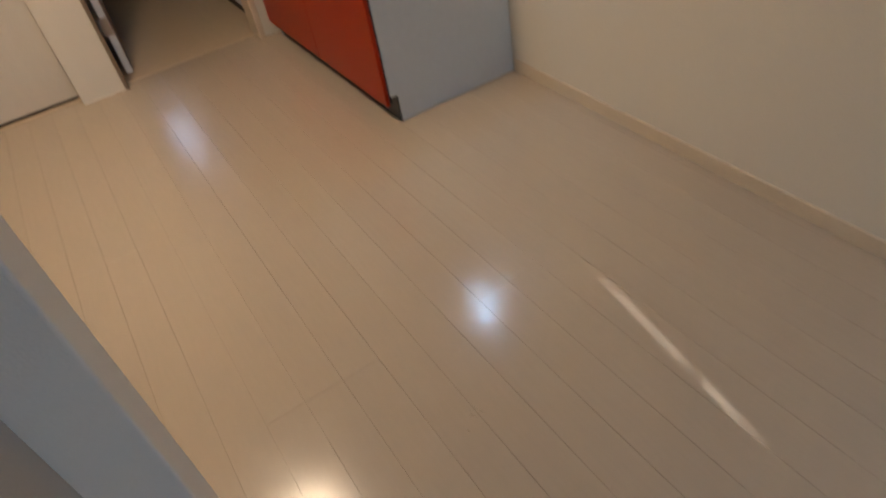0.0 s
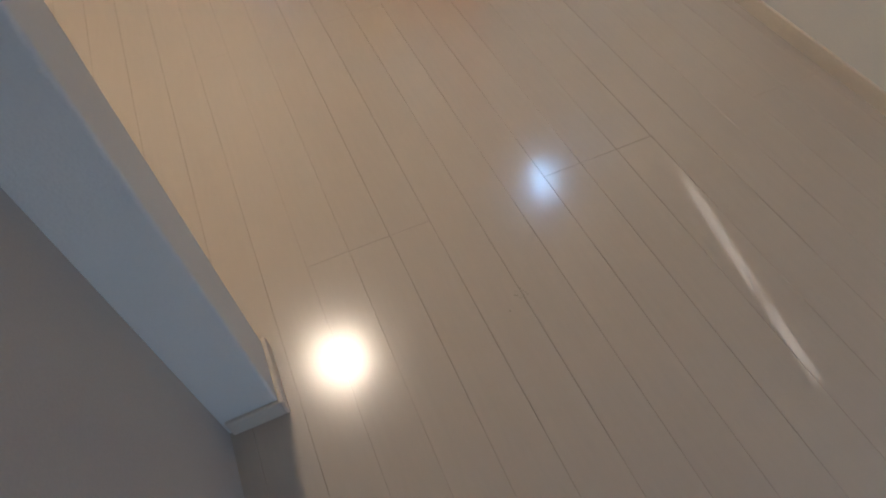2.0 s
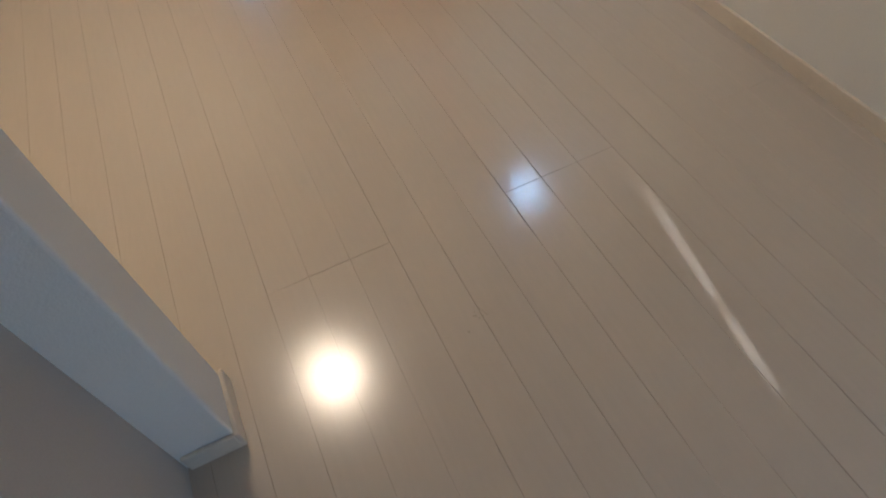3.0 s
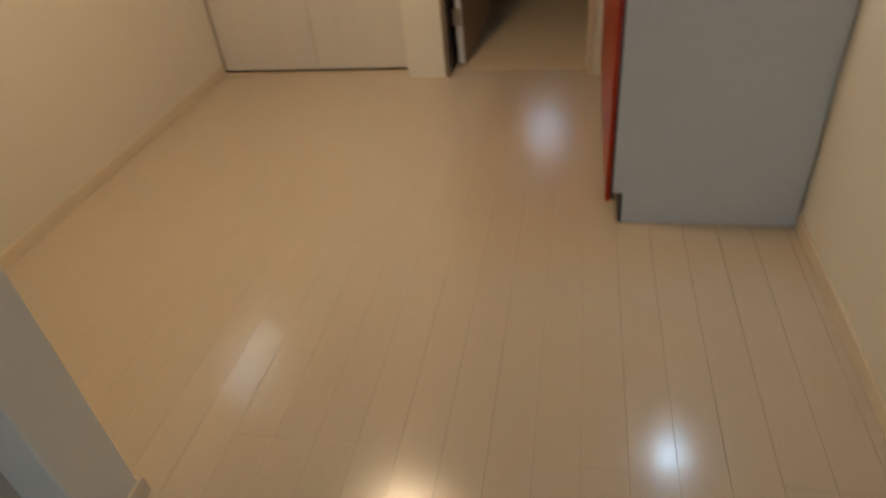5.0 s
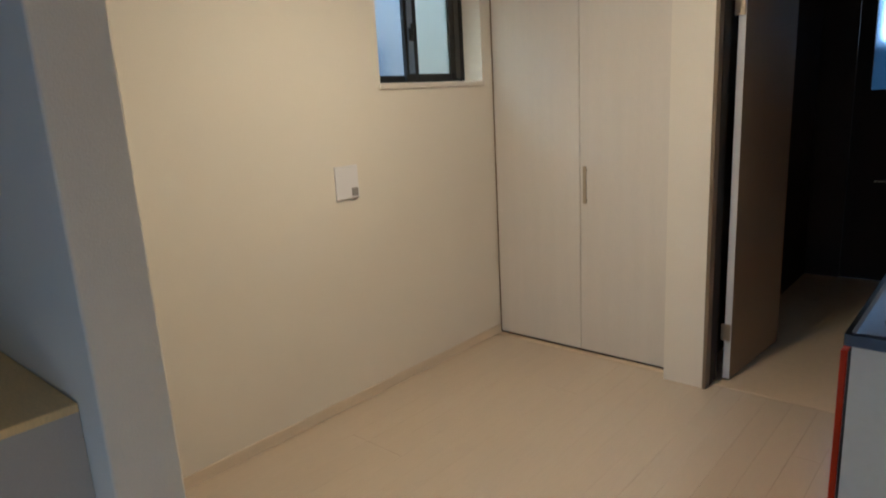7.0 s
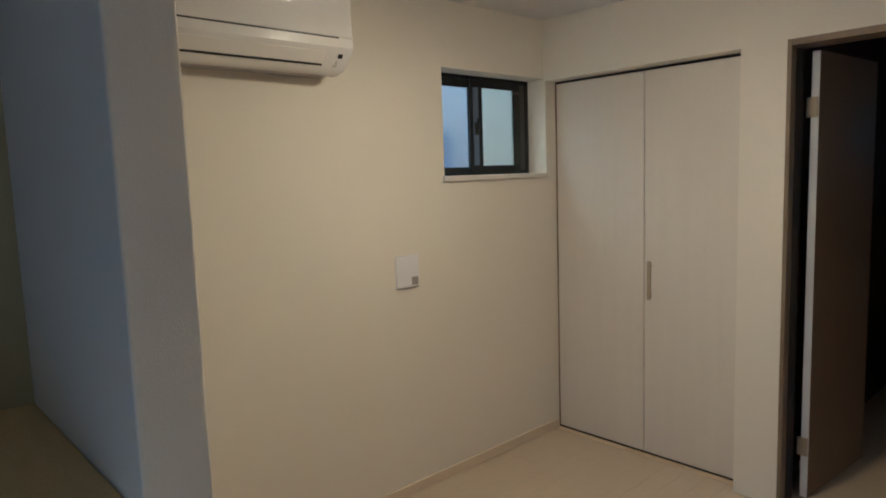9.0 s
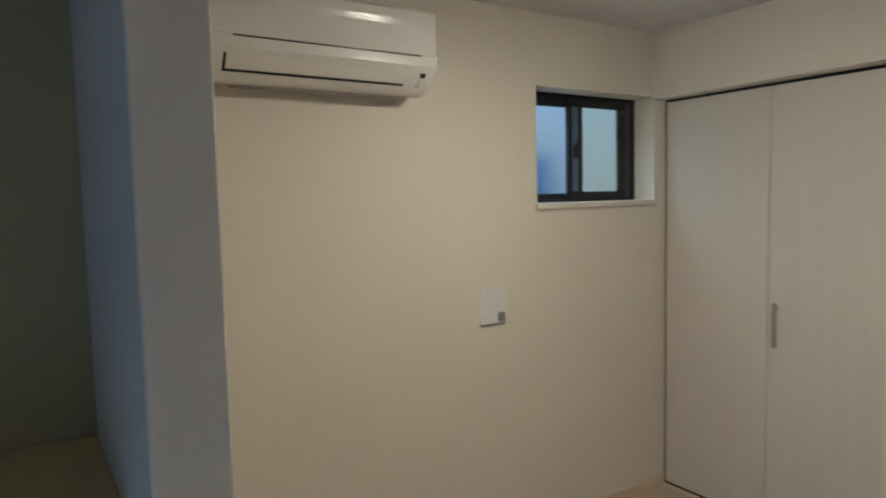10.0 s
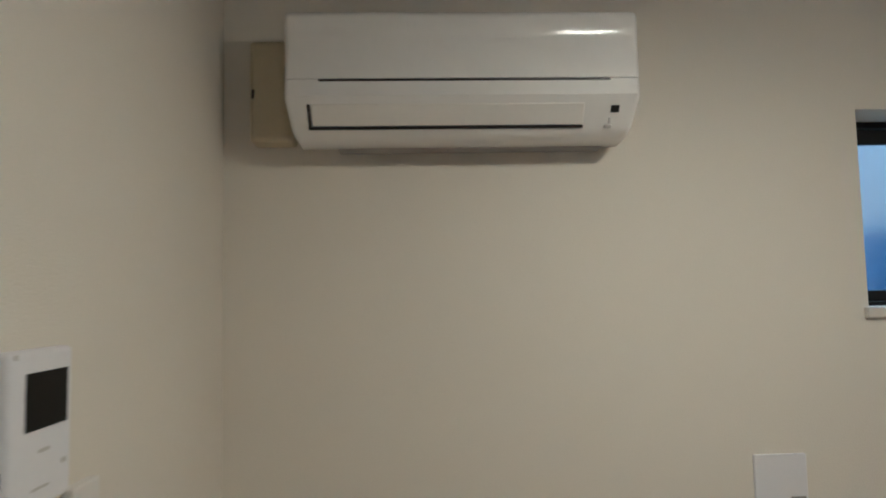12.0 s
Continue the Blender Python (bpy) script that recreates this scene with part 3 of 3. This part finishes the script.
sw = thing("light_switch", (0.802, PART_N, 1.17), "white wall switch plate below the intercom", "switch")
under(sw, "plate", box(0.752, PART_N, 1.165, 0.856, PART_N + 0.008, 1.306, 0.003), WHITE)
under(sw, "rocker", box(0.772, PART_N + 0.008, 1.190, 0.836, PART_N + 0.012, 1.282, 0.002), COOLWHITE, "white rocker")
rem = thing("remote_control", (0.70, PART_N, 1.16), "white remote control in a wall holder", "remote control")
under(rem, "holder", box(0.660, PART_N, 1.165, 0.742, PART_N + 0.008, 1.250, 0.003), WHITE)
under(rem, "remote", box(0.666, PART_N + 0.0085, 1.170, 0.736, PART_N + 0.026, 1.315, 0.004, 3), WHITE, "slim white remote")
under(rem, "side_grip", box(0.7358, PART_N + 0.011, 1.200, 0.7371, PART_N + 0.014, 1.302), GREYMARK, "dark side groove")
under(rem, "remote_key", box(0.690, PART_N + 0.0255, 1.278, 0.706, PART_N + 0.0272, 1.286), GREYMARK, "grey key")

# ---- ceiling lamp ----
LX, LY, LZ = 1.055, -1.31, 2.158
lamp = thing("ceiling_lamp", (LX, LY, LZ), "round warm ceiling downlight in a short white housing", "ceiling lamp")


def ring_solid(rows, n=40):
    """A turned body: rows of (radius, height)."""
    bm = bmesh.new()
    rings = [[bm.verts.new((LX + r * math.cos(2 * math.pi * k / n), LY + r * math.sin(2 * math.pi * k / n), z)) for k in range(n)] for r, z in rows]
    for a, b in zip(rings, rings[1:]):
        for k in range(n):
            bm.faces.new((a[k], a[(k + 1) % n], b[(k + 1) % n], b[k]))
    bmesh.ops.recalc_face_normals(bm, faces=bm.faces)
    return bm


under(lamp, "housing", ring_solid([(0.110, H - 0.001), (0.137, H - 0.001), (0.137, LZ), (0.133, LZ - 0.003), (0.128, LZ), (0.128, LZ + 0.020), (0.110, LZ + 0.022)]), WHITE, "white round housing", True)
cd = bmesh.new()
bmesh.ops.create_uvsphere(cd, u_segments=40, v_segments=16, radius=0.126, matrix=Matrix.Translation((LX, LY, LZ + 0.004)) @ Matrix.Diagonal((1, 1, 0.40, 1)))
bmesh.ops.delete(cd, geom=[v for v in cd.verts if v.co.z > LZ + 0.005], context="VERTS")
under(lamp, "diffuser", cd, LAMPGLOW, "glowing frosted dome", True)

# ---- small dirt marks on the floor ----
dirt = thing("floor_debris", (1.53, -2.595, 0.0), "few tiny brown crumbs on the plank floor", "debris")
rng = random.Random(4)
bm = bmesh.new()
for k in range(9):
    a = k * 0.7
    px, py, r = 1.543 + 0.013 * math.cos(a) + rng.uniform(-0.003, 0.003), -2.592 + 0.010 * math.sin(a) + rng.uniform(-0.003, 0.003), rng.uniform(0.0015, 0.0032)
    bmesh.ops.create_icosphere(bm, subdivisions=1, radius=r, matrix=Matrix.Translation((px, py, r * 0.3)) @ Matrix.Diagonal((1, 1, 0.4, 1)))
bmesh.ops.create_icosphere(bm, subdivisions=1, radius=0.003, matrix=Matrix.Translation((1.503, -2.622, 0.001)) @ Matrix.Diagonal((1, 1, 0.4, 1)))
under(dirt, "crumbs", bm, OLDWHITE)

# ---- floor planks ----
PITCH, BOARD, FIRST = 0.1028, 1.818, 0.9285
plank_mesh = {}


def plank_data(width, length):
    key = (round(width, 4), round(length, 4))
    if key not in plank_mesh:
        me = bpy.data.meshes.new("plank")
        c = 0.0004
        w, l = width, length
        low = [(0, 0), (w, 0), (w, l), (0, l)]
        high = [(c, c), (w - c, c), (w - c, l - c), (c, l - c)]
        vs = [(x, y, -0.004) for x, y in low] + [(x, y, -0.0006) for x, y in low] + [(x, y, 0.0) for x, y in high]
        fs = [(8, 9, 10, 11)] + [(k, (k + 1) % 4, 4 + (k + 1) % 4, 4 + k) for k in range(4)] + [(4 + k, 4 + (k + 1) % 4, 8 + (k + 1) % 4, 8 + k) for k in range(4)]
        me.from_pydata(vs, [], fs)
        me.materials.append(PLANK)
        plank_mesh[key] = me
    return plank_mesh[key]


FLOOR_S, FLOOR_N, GAP = SOUTH, -0.036, 0.00045
k0 = -math.floor(FIRST / PITCH) - 1
for k in range(k0, 20):
    xa, xb = max(0.0, FIRST + k * PITCH), min(W, FIRST + (k + 1) * PITCH)
    if xb - xa < 0.005:
        continue
    board = math.floor((k - 2) / 3)
    joint = -2.312 if board % 2 == 0 else -3.213
    ends = sorted({FLOOR_S, FLOOR_N, *[joint + j * BOARD for j in range(-2, 4) if FLOOR_S + 0.05 < joint + j * BOARD < FLOOR_N - 0.05]})
    for ya, yb in zip(ends, ends[1:]):
        ob = new("plank", plank_data(xb - xa - GAP, yb - ya - GAP))
        ob.location = (xa + GAP / 2, ya + GAP / 2, 0)
        ob.parent = floor
